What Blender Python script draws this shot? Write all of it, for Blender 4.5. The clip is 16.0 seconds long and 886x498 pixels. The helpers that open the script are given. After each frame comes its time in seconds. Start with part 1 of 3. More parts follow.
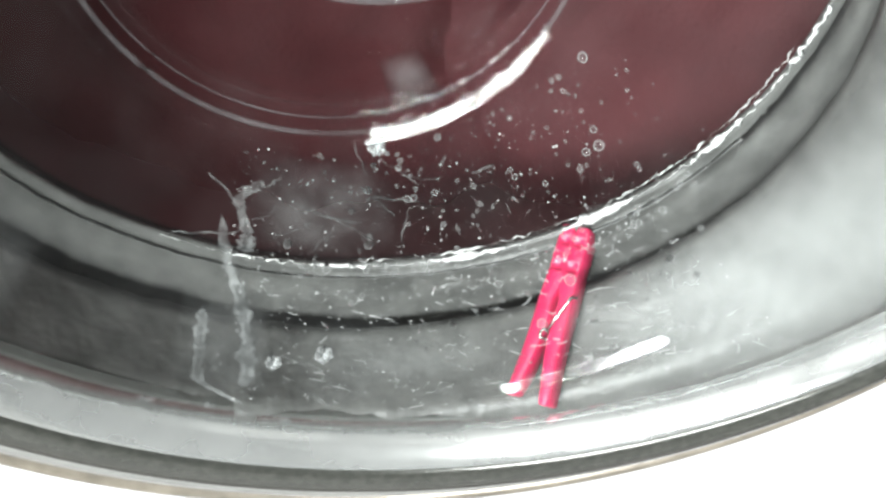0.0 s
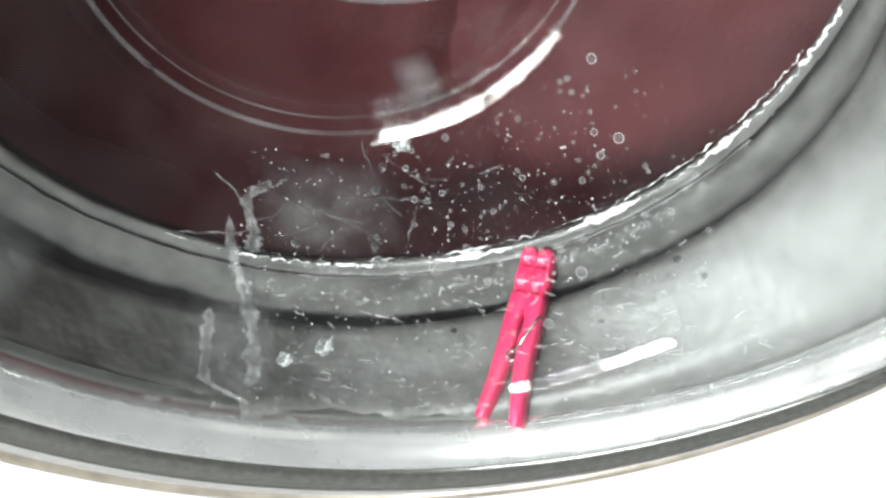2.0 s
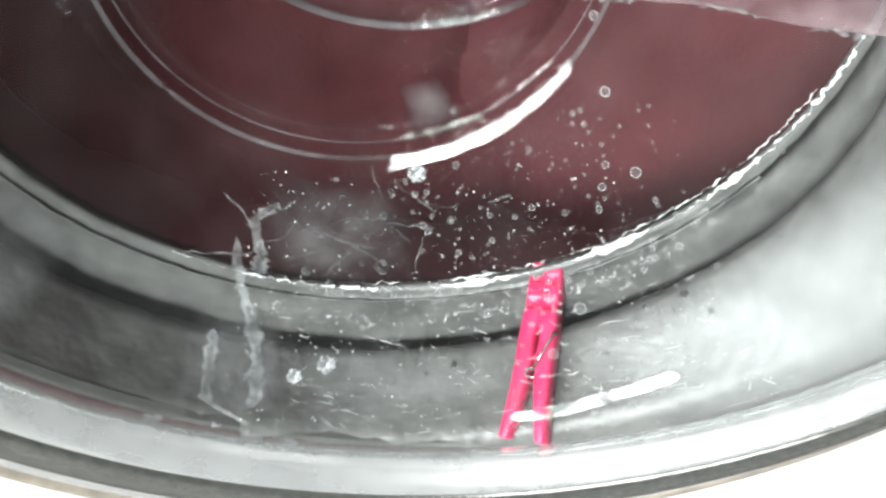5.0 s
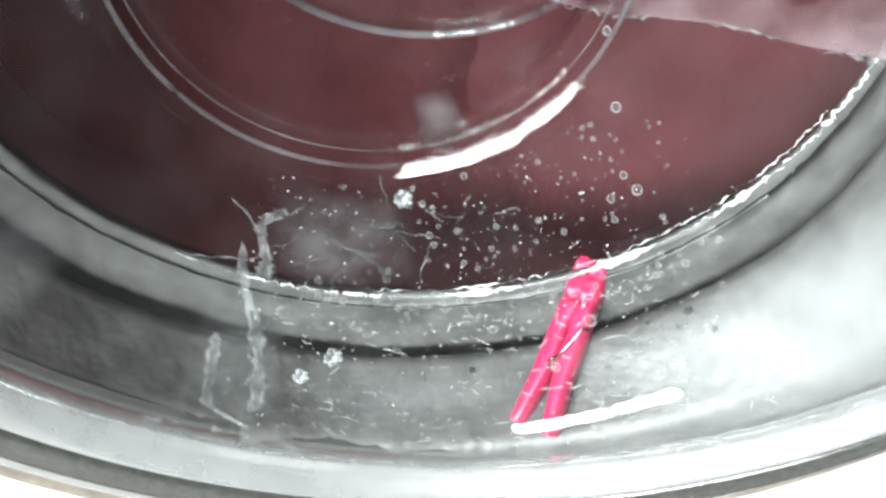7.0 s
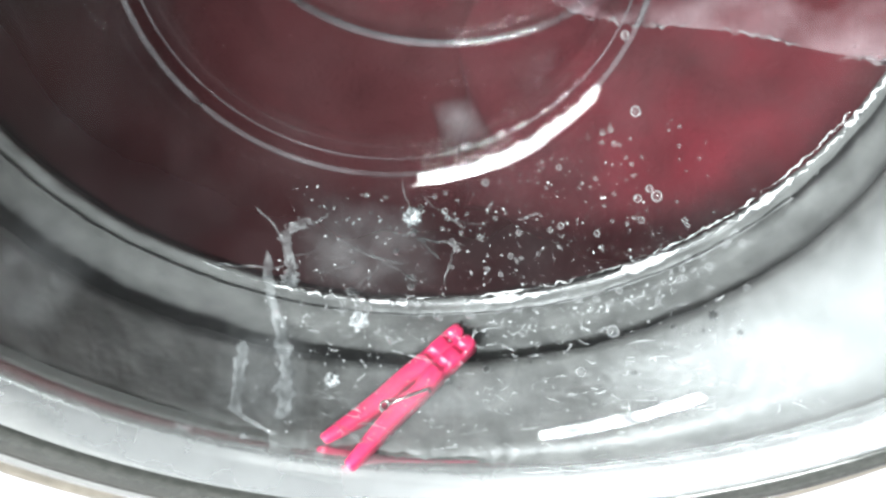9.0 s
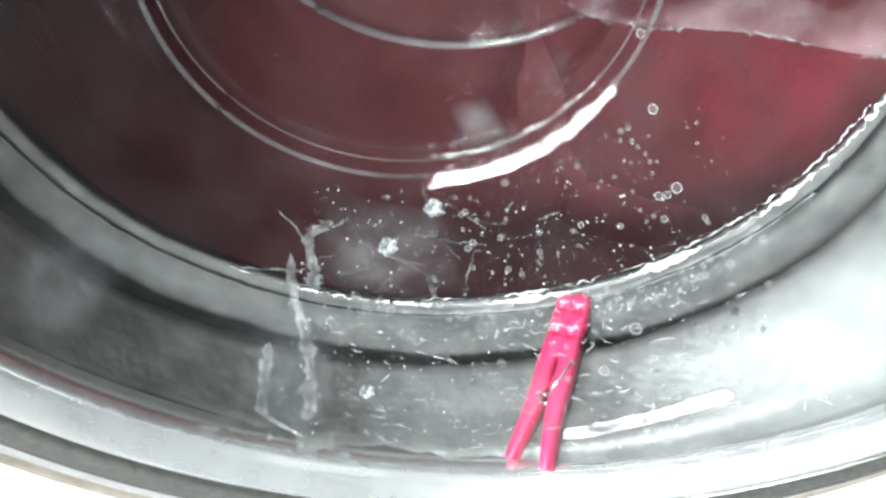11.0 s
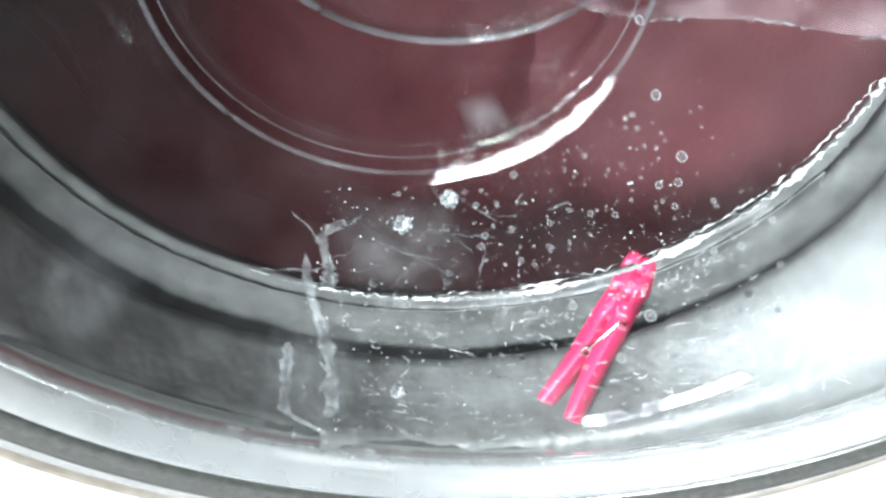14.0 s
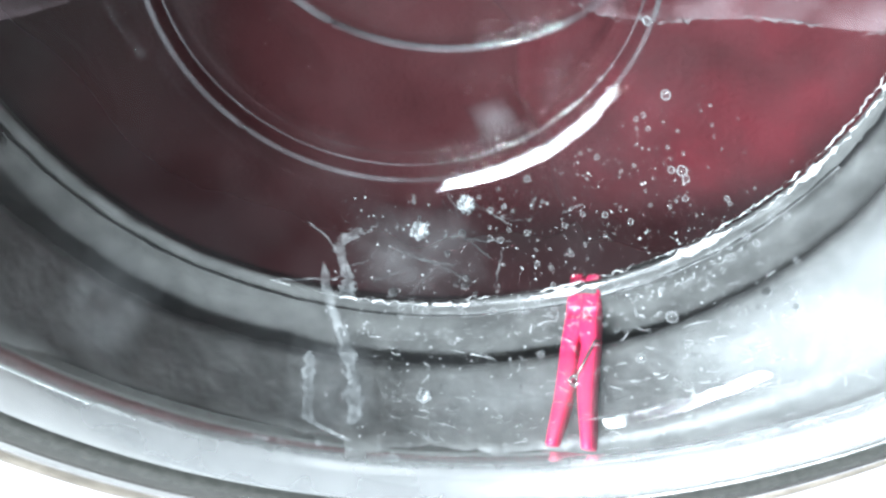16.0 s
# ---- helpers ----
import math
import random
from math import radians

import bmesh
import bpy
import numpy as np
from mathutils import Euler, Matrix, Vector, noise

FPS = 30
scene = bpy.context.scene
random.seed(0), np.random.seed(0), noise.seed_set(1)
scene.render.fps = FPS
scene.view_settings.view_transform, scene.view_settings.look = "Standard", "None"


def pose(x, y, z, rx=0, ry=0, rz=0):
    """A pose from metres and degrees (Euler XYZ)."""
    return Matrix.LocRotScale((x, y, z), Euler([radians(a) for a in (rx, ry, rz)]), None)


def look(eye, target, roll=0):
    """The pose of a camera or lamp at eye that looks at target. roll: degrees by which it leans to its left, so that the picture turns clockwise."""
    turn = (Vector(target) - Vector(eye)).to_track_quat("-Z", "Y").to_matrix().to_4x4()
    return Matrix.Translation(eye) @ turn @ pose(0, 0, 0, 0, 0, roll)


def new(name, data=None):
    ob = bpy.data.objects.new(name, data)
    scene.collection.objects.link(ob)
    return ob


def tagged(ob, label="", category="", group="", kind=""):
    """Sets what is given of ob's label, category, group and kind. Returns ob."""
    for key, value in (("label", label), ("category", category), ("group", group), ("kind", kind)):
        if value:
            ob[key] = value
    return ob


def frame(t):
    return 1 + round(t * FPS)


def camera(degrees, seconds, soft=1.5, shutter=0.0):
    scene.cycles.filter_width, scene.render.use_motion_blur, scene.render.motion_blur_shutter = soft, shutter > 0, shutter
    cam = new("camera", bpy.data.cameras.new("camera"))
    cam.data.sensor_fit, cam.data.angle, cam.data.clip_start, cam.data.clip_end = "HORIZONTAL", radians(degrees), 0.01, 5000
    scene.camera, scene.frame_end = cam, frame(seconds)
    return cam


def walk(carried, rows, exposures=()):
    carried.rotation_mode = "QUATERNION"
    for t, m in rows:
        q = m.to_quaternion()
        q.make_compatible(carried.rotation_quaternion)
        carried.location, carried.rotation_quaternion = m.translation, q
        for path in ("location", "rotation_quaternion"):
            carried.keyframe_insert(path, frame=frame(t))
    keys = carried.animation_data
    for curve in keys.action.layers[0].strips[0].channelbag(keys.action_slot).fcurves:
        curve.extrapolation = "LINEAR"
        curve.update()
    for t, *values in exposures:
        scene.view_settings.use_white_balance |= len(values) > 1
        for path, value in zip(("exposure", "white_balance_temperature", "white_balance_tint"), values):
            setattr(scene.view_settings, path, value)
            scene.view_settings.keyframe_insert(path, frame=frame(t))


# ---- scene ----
# The machine's axis runs along y, its front faces -y; the lowest point of the door leans a little to one side.
TURN = pose(0, 0, 0, 0, 22, 0)
LEAN = pose(0, 0, 0, 0, 12, 0)
PATH = [
    (0.0, 0.0023, -0.1594, 0.2057, 34.93, -3.69, -2.22),
    (0.5, 0.0015, -0.1586, 0.2060, 35.20, -4.21, -1.78),
    (1.0, 0.0008, -0.1578, 0.2064, 34.96, -4.18, -1.97),
    (1.5, 0.0000, -0.1570, 0.2067, 34.70, -4.04, -2.06),
    (2.0, -0.0007, -0.1562, 0.2070, 34.43, -3.84, -2.12),
    (2.5, -0.0015, -0.1554, 0.2073, 35.14, -4.27, -1.52),
    (3.0, -0.0023, -0.1545, 0.2077, 34.91, -4.41, -1.50),
    (3.5, -0.0030, -0.1537, 0.2080, 34.84, -4.76, -1.55),
    (4.0, -0.0038, -0.1529, 0.2083, 34.92, -4.87, -1.32),
    (6.5, -0.0075, -0.1489, 0.2100, 34.93, -5.59, 0.02),
    (7.0, -0.0083, -0.1480, 0.2103, 34.90, -6.05, 0.32),
    (7.5, -0.0066, -0.1486, 0.2107, 35.18, -5.21, 0.65),
    (8.0, -0.0050, -0.1492, 0.2111, 34.75, -4.55, 0.45),
    (8.5, -0.0034, -0.1497, 0.2114, 34.98, -3.71, 0.81),
    (9.0, -0.0018, -0.1503, 0.2118, 35.42, -3.80, 1.09),
    (11.5, 0.0063, -0.1531, 0.2137, 35.65, -0.95, 1.72),
    (12.0, 0.0080, -0.1536, 0.2141, 35.47, -0.36, 1.49),
    (12.5, 0.0096, -0.1542, 0.2145, 35.25, 0.40, 1.13),
    (13.0, 0.0112, -0.1548, 0.2149, 35.06, 0.79, 0.78),
    (13.5, 0.0128, -0.1553, 0.2153, 35.42, 1.23, 1.05),
    (14.0, 0.0145, -0.1559, 0.2156, 35.55, 1.49, 1.09),
    (14.5, 0.0161, -0.1565, 0.2160, 35.58, 2.07, 0.51),
    (15.0, 0.0177, -0.1570, 0.2164, 35.20, 3.01, 0.12),
    (15.5, 0.0193, -0.1576, 0.2168, 35.61, 3.46, 0.50),
    (16.0, 0.0209, -0.1581, 0.2172, 35.97, 3.92, 0.88),
]
cam = camera(46.0, 16.0, 2.8)
walk(cam, [(t, TURN @ pose(x, y, z, a, b, c)) for t, x, y, z, a, b, c in PATH],
     [(0.0, -0.2, 6500, 12), (4.0, -0.02, 6480, 13), (8.5, 0.24, 6250, 13), (12.5, 0.32, 6200, 12), (16.0, 0.37, 5800, 12)])

# ---- world and light ----
world = bpy.data.worlds.new("world")
scene.world = world
world.use_nodes = True
sky = world.node_tree.nodes.new("ShaderNodeTexSky")
sky.sky_type, sky.sun_disc = "NISHITA", False
sky.sun_elevation, sky.sun_rotation = radians(35), radians(80)
world.node_tree.links.new(sky.outputs[0], world.node_tree.nodes["Background"].inputs[0])
world.node_tree.nodes["Background"].inputs[1].default_value = 0.1
WIN_X, WIN_Z, WIN_W, WIN_H, WALL_Y = -0.95, 1.66, 2.30, 0.90, -2.0
lamp = bpy.data.lights.new("window_light", "AREA")
lamp.shape, lamp.size, lamp.size_y, lamp.energy, lamp.color = "RECTANGLE", WIN_W, WIN_H, 590, (0.96, 1.0, 0.99)
new("window_light", lamp).matrix_world = look((WIN_X, WALL_Y - 0.05, WIN_Z), (WIN_X, 0, WIN_Z))


# ---- materials ----
def material(name, color, rough=0.5, metal=0.0, vary=0.15, scale=30.0, bump=0.0, bump_scale=200.0, coat=0.0, second=None, spec=0.5, rough_vary=0.0):
    m = bpy.data.materials.new(name)
    m.use_nodes = True
    nt = m.node_tree
    b = nt.nodes["Principled BSDF"]
    b.inputs["Roughness"].default_value, b.inputs["Metallic"].default_value = rough, metal
    b.inputs["Coat Weight"].default_value, b.inputs["Specular IOR Level"].default_value = coat, spec
    b.inputs["Coat Roughness"].default_value = 0.08
    tc = nt.nodes.new("ShaderNodeTexCoord")
    n = nt.nodes.new("ShaderNodeTexNoise")
    n.inputs["Scale"].default_value, n.inputs["Detail"].default_value = scale, 6
    nt.links.new(tc.outputs["Object"], n.inputs["Vector"])
    ramp = nt.nodes.new("ShaderNodeValToRGB")
    c2 = second or tuple(c * (1 - vary) for c in color)
    ramp.color_ramp.elements[0].position, ramp.color_ramp.elements[1].position = 0.35, 0.65
    ramp.color_ramp.elements[0].color, ramp.color_ramp.elements[1].color = (*c2, 1), (*color, 1)
    nt.links.new(n.outputs[0], ramp.inputs[0])
    nt.links.new(ramp.outputs[0], b.inputs["Base Color"])
    if rough_vary:
        mr = nt.nodes.new("ShaderNodeMapRange")
        mr.inputs["To Min"].default_value, mr.inputs["To Max"].default_value = rough - rough_vary, rough + rough_vary
        nt.links.new(n.outputs[0], mr.inputs["Value"])
        nt.links.new(mr.outputs[0], b.inputs["Roughness"])
    if bump:
        n2 = nt.nodes.new("ShaderNodeTexNoise")
        n2.inputs["Scale"].default_value, n2.inputs["Detail"].default_value = bump_scale, 4
        nt.links.new(tc.outputs["Object"], n2.inputs["Vector"])
        bp = nt.nodes.new("ShaderNodeBump")
        bp.inputs["Strength"].default_value, bp.inputs["Distance"].default_value = bump, 0.002
        nt.links.new(n2.outputs[0], bp.inputs["Height"])
        nt.links.new(bp.outputs[0], b.inputs["Normal"])
    return m


def clear(name, tint=(1, 1, 1), ior=1.5, rough=0.02, haze=0.0, haze_color=(0.6, 0.6, 0.6), haze_least=0.0, wave=0.0, wave_scale=40.0, haze_scale=28.0, fade=False):
    """A clear sheet: lets light through, mirrors by its angle, and may carry a thin milky film."""
    m = bpy.data.materials.new(name)
    m.use_nodes = True
    nt = m.node_tree
    nt.nodes.remove(nt.nodes["Principled BSDF"])
    out = nt.nodes["Material Output"]
    tr, gl, df = (nt.nodes.new("ShaderNodeBsdf" + k) for k in ("Transparent", "Glossy", "Diffuse"))
    tr.inputs[0].default_value = (*tint, 1)
    gl.inputs["Roughness"].default_value = rough
    df.inputs[0].default_value = (*haze_color, 1)
    # gloss rises with the angle as on a thin sheet, the same from both sides
    f0 = ((ior - 1) / (ior + 1)) ** 2
    lw = nt.nodes.new("ShaderNodeLayerWeight")
    lw.inputs["Blend"].default_value = 0.5
    pw, fr = nt.nodes.new("ShaderNodeMath"), nt.nodes.new("ShaderNodeMath")
    pw.operation, fr.operation = "POWER", "MULTIPLY_ADD"
    pw.inputs[1].default_value = 5.0
    fr.inputs[1].default_value, fr.inputs[2].default_value = (1 - f0) if f0 > 0.002 else 0.0, f0
    nt.links.new(lw.outputs["Facing"], pw.inputs[0])
    nt.links.new(pw.outputs[0], fr.inputs[0])
    m1, m2 = nt.nodes.new("ShaderNodeMixShader"), nt.nodes.new("ShaderNodeMixShader")
    tc = nt.nodes.new("ShaderNodeTexCoord")
    n = nt.nodes.new("ShaderNodeTexNoise")
    n.inputs["Scale"].default_value, n.inputs["Detail"].default_value = haze_scale, 8
    mr = nt.nodes.new("ShaderNodeMapRange")
    mr.inputs["From Min"].default_value, mr.inputs["From Max"].default_value = 0.4, 0.75
    mr.inputs["To Min"].default_value, mr.inputs["To Max"].default_value = haze_least, haze
    nt.links.new(tc.outputs["Object"], n.inputs["Vector"])
    nt.links.new(n.outputs[0], mr.inputs["Value"])
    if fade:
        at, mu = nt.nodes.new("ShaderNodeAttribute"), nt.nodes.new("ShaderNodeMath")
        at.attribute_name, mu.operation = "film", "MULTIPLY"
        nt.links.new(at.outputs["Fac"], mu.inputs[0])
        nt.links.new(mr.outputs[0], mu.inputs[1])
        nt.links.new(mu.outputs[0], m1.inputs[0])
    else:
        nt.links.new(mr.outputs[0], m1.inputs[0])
    nt.links.new(tr.outputs[0], m1.inputs[1])
    nt.links.new(df.outputs[0], m1.inputs[2])
    nt.links.new(fr.outputs[0], m2.inputs[0])
    nt.links.new(m1.outputs[0], m2.inputs[1])
    nt.links.new(gl.outputs[0], m2.inputs[2])
    nt.links.new(m2.outputs[0], out.inputs[0])
    if wave:
        n2 = nt.nodes.new("ShaderNodeTexNoise")
        n2.inputs["Scale"].default_value = wave_scale
        nt.links.new(tc.outputs["Object"], n2.inputs["Vector"])
        bp = nt.nodes.new("ShaderNodeBump")
        bp.inputs["Strength"].default_value, bp.inputs["Distance"].default_value = wave, 0.004
        nt.links.new(n2.outputs[0], bp.inputs["Height"])
        nt.links.new(bp.outputs[0], gl.inputs["Normal"])
        nt.links.new(bp.outputs[0], lw.inputs["Normal"])
    return m


M_WHITE = material("white_enamel", (0.80, 0.81, 0.82), 0.3, vary=0.04, scale=12, bump=0.03, bump_scale=300, coat=0.3)
M_CHROME = material("pale_silver_plastic", (0.70, 0.73, 0.71), 0.11, 0.73, vary=0.12, scale=60, bump=0.02, rough_vary=0.05, coat=0.5)
M_SEAL = material("speckled_seal", (0.065, 0.068, 0.060), 0.22, 0.3, second=(0.045, 0.048, 0.042), scale=320, bump=0.08, bump_scale=500, coat=0.3)
M_TRIM = material("tan_trim", (0.30, 0.27, 0.22), 0.3, 0.4, vary=0.35, scale=90)
M_GASKET = material("grey_rubber", (0.105, 0.105, 0.101), 0.42, vary=0.40, scale=70, bump=0.35, bump_scale=190)
M_GLASS = clear("door_glass", (0.97, 0.985, 0.98), ior=1.45, haze=0.009, haze_least=0.003, haze_color=(0.75, 0.77, 0.76), haze_scale=40)
M_WETGLASS = clear("door_glass_against_water", (0.985, 0.99, 0.985), ior=1.13, haze=0.004, haze_least=0.001, haze_color=(0.75, 0.77, 0.76), haze_scale=40)
M_DRUM = material("drum_steel", (0.30, 0.27, 0.27), 0.35, 0.8, vary=0.3, scale=20)
M_MAROON = material("maroon_cloth", (0.060, 0.0100, 0.0130), 0.9, second=(0.046, 0.0080, 0.010), scale=9, bump=0.5, bump_scale=350)
M_RED = material("red_cloth", (0.128, 0.004, 0.014), 0.85, second=(0.045, 0.007, 0.010), scale=17, bump=0.5, bump_scale=350)
M_PINK = material("dusty_pink_cloth", (0.115, 0.042, 0.047), 0.9, second=(0.060, 0.019, 0.022), scale=8, bump=0.4, bump_scale=300)


def uneven_dye(m, color):
    """The cloth's colour runs out towards its edges."""
    nt = m.node_tree
    mix, at = nt.nodes.new("ShaderNodeMix"), nt.nodes.new("ShaderNodeAttribute")
    mix.data_type, at.attribute_name = "RGBA", "dye"
    mix.inputs["A"].default_value = (*color, 1)
    nt.links.new(at.outputs["Fac"], mix.inputs["Factor"])
    nt.links.new(nt.nodes["Color Ramp"].outputs[0], mix.inputs["B"])
    nt.links.new(mix.outputs["Result"], nt.nodes["Principled BSDF"].inputs["Base Color"])


uneven_dye(M_RED, (0.050, 0.010, 0.013))
uneven_dye(M_PINK, (0.050, 0.010, 0.013))
M_PIN = material("pink_plastic", (0.58, 0.026, 0.10), 0.35, vary=0.15, scale=120, bump=0.05, coat=0.2)
M_STEEL = material("spring_steel", (0.55, 0.56, 0.55), 0.25, 1.0)
M_WATER = clear("soapy_water", (0.86, 0.72, 0.74), 1.33, 0.06, haze=0.5, haze_color=(0.5, 0.38, 0.40), wave=0.3)
M_BUBBLE = clear("bubble_film", (0.98, 0.98, 0.98), 1.25, 0.05, haze=0.10, haze_color=(0.8, 0.8, 0.8), haze_scale=900)
M_WETFOAM = material("wet_foam", (0.80, 0.81, 0.80), 0.12, vary=0.25, scale=220, bump=0.4, bump_scale=500, coat=0.6)
M_FILM = clear("foam_film", (0.98, 0.98, 0.98), 1.04, 0.2, haze=0.15, haze_least=0.03, haze_color=(0.72, 0.74, 0.74), haze_scale=200)
M_LACE = clear("foam_lace", (0.98, 0.98, 0.98), 1.1, 0.2, haze=0.5, haze_least=0.06, haze_color=(0.78, 0.80, 0.80), haze_scale=420)
M_DARKWALL = material("added_dark_wall", (0.07, 0.07, 0.068), 0.85, vary=0.04, scale=3)
# Serves soap smears and reflections painted as pale film alike.
M_HAZE = clear("soap_and_glare_haze", (1, 1, 1), 1.01, 0.3, haze=0.055, haze_least=0.012, haze_color=(0.74, 0.75, 0.75), haze_scale=60, fade=True)
# Pale veil: bright reflection in the glass, put into the colour.
M_GLARE = clear("painted_glare", (1, 1, 1), 1.01, 0.3, haze=0.165, haze_least=0.12, haze_color=(0.74, 0.76, 0.75), haze_scale=30, fade=True)
M_RING = clear("moulded_glass_ring", (0.98, 0.98, 0.98), 1.5, 0.05, haze=0.07, haze_least=0.015, haze_color=(0.70, 0.70, 0.72), haze_scale=30)
M_THREAD = clear("soap_threads", (0.98, 0.98, 0.98), 1.05, 0.3, haze=0.75, haze_least=0.15, haze_color=(0.78, 0.79, 0.79), haze_scale=160)
M_MURK = clear("murky_water", (0.92, 0.84, 0.84), 1.01, 0.3, haze=0.26, haze_least=0.12, haze_color=(0.066, 0.017, 0.019), haze_scale=14)
M_WALL = material("wall_plaster", (0.17, 0.165, 0.16), 0.9, vary=0.06, scale=3)
M_FLOOR = material("floor_tiles", (0.15, 0.14, 0.13), 0.5, vary=0.2, scale=4)


# ---- building helpers ----
def part(name, bm, mat, parent=None, label="", smooth=True, m=None):
    if m is not None:
        bm.transform(m)
    me = bpy.data.meshes.new(name)
    bm.to_mesh(me)
    bm.free()
    me.materials.append(mat)
    for p in me.polygons:
        p.use_smooth = smooth
    ob = new(name, me)
    if parent:
        ob.parent = parent
    if label:
        ob["label"] = label
    return ob


def circle(r, y, cx=0.0, cz=0.0, tilt=0.0, n=192):
    """A ring of points round the axis, its plane tilted about x."""
    out = []
    for i in range(n):
        a = 2 * math.pi * i / n
        z = r * math.sin(a)
        out.append(Vector((cx + r * math.cos(a), y + z * math.sin(radians(tilt)), cz + z * math.cos(radians(tilt)))))
    return out


def loft(rings, close=False, cap=False, jitter=None):
    """A skin over rings of points; cap fills the last one."""
    bm = bmesh.new()
    vs = [[bm.verts.new(jitter(p, k) if jitter else p) for p in ring] for k, ring in enumerate(rings)]
    n = len(vs[0])
    pairs = list(zip(vs, vs[1:])) + ([(vs[-1], vs[0])] if close else [])
    for a, b in pairs:
        for i in range(n):
            bm.faces.new((a[i], a[(i + 1) % n], b[(i + 1) % n], b[i]))
    if cap:
        bm.faces.new(vs[-1])
    bmesh.ops.recalc_face_normals(bm, faces=bm.faces)
    return bm


def mix_ring(a, b, s):
    return tuple(p + (q - p) * s for p, q in zip(a, b))


def box(x0, y0, z0, x1, y1, z1, bevel=0.0, seg=2):
    bm = bmesh.new()
    bmesh.ops.create_cube(bm, size=1, matrix=Matrix.Translation(((x0 + x1) / 2, (y0 + y1) / 2, (z0 + z1) / 2)) @ Matrix.Diagonal((x1 - x0, y1 - y0, z1 - z0, 1)))
    if bevel:
        bmesh.ops.bevel(bm, geom=bm.edges[:], offset=bevel, segments=seg, affect="EDGES", profile=0.5)
    return bm


def thing(name, label, category, group="", kind=""):
    return tagged(new(name), label, category, group, kind)


def tube(points, r, n=8, closed=False):
    bm = bmesh.new()
    loops = []
    for i, p in enumerate(points):
        a = points[max(i - 1, 0)]
        b = points[min(i + 1, len(points) - 1)]
        d = (Vector(b) - Vector(a)).normalized()
        s = d.orthogonal().normalized()
        u = d.cross(s)
        rr = r(i / (len(points) - 1)) if callable(r) else r
        loops.append([bm.verts.new(Vector(p) + rr * (math.cos(2 * math.pi * k / n) * s + math.sin(2 * math.pi * k / n) * u)) for k in range(n)])
    for p, q in zip(loops, loops[1:]):
        for i in range(n):
            bm.faces.new((p[i], p[(i + 1) % n], q[(i + 1) % n], q[i]))
    bm.faces.new(loops[0])
    bm.faces.new(loops[-1])
    bmesh.ops.recalc_face_normals(bm, faces=bm.faces)
    return bm


# radius, depth, centre x, centre z, tilt of the door's rings
RIM_OUT = (0.2188, 0.0091, -0.0020, 0.0006, 0.8)
RIM_IN = (0.1895, 0.0107, 0.0140, 0.0152, -1.3)
FOLD = (0.1560, 0.0708, -0.0038, -0.0146, 1.0)
LIP = (0.1526, 0.0885, -0.0017, 0.0018, 3.1)
BOWL = (0.0812, 0.1008, -0.0108, 0.0092, 13.1)
BOSS = (0.0634, 0.1223, 0.0046, 0.0078, -11.1)


def off(ring, dr, dy):
    return (ring[0] + dr, ring[1] + dy, *ring[2:])


# ---- room ----
FLOOR_Z = -0.47


def build_room():
    x0, x1, y0, y1, z1 = -2.9, 1.6, WALL_Y, 0.75, 2.25
    t = 0.1
    for name, b, mat, label, cat in (
            ("floor", (x0 - t, y0 - t, FLOOR_Z - t, x1 + t, y1 + t, FLOOR_Z), M_FLOOR, "grey-brown tiled utility room floor", "floor"),
            ("ceiling", (x0 - t, y0 - t, z1, x1 + t, y1 + t, z1 + t), M_WALL, "plain plaster ceiling", "ceiling"),
            ("wall_north", (x0 - t, y1, FLOOR_Z, x1 + t, y1 + t, z1), M_WALL, "plain plaster wall behind the machine", "wall"),
            ("wall_west", (x0 - t, y0, FLOOR_Z, x0, y1, z1), M_WALL, "plain plaster side wall", "wall"),
            ("wall_east", (x1, y0, FLOOR_Z, x1 + t, y1, z1), M_WALL, "plain plaster side wall", "wall")):
        tagged(part(name, box(*b), mat, smooth=False), label, cat, kind="structure")
    # Unseen dark panels low on the walls, added to keep glass reflections dark.
    for b in ((x0, y1 - 0.012, FLOOR_Z, x1, y1, 0.95), (x0, y0 + 0.012, FLOOR_Z, x0 + 0.012, y1 - 0.012, 0.95), (x1 - 0.012, y0 + 0.012, FLOOR_Z, x1, y1 - 0.012, 0.95), (x0, y0, FLOOR_Z, x1, y0 + 0.012, 0.95)):
        tagged(part("wall_darkener", box(*b), M_DARKWALL, smooth=False), "unseen dark lower wall added to darken reflections in the glass", "wall", kind="structure")
    bm = bmesh.new()
    a0, a1, b0, b1 = WIN_X - WIN_W / 2, WIN_X + WIN_W / 2, WIN_Z - WIN_H / 2, WIN_Z + WIN_H / 2
    for c in ((x0, FLOOR_Z, x1, b0), (x0, b1, x1, z1), (x0, b0, a0, b1), (a1, b0, x1, b1)):
        bmesh.ops.create_cube(bm, size=1, matrix=Matrix.Translation(((c[0] + c[2]) / 2, y0 - t / 2, (c[1] + c[3]) / 2)) @ Matrix.Diagonal((c[2] - c[0], t, c[3] - c[1], 1)))
    tagged(part("wall_south", bm, M_WALL, smooth=False), "plaster wall with a bright window", "wall", kind="structure")
    win = thing("window_1", "wide window with a slim white frame", "window", kind="structure")
    e = 0.04
    for b in ((a0, b0, a1, b0 + e), (a0, b1 - e, a1, b1), (a0, b0 + e, a0 + e, b1 - e), (a1 - e, b0 + e, a1, b1 - e), (-1.06, b0 + e, -0.96, b1 - e)):
        part("window_frame", box(b[0], y0 - 0.04, b[1], b[2], y0 - 0.005, b[3], 0.004), M_WHITE, win, smooth=False)


build_room()


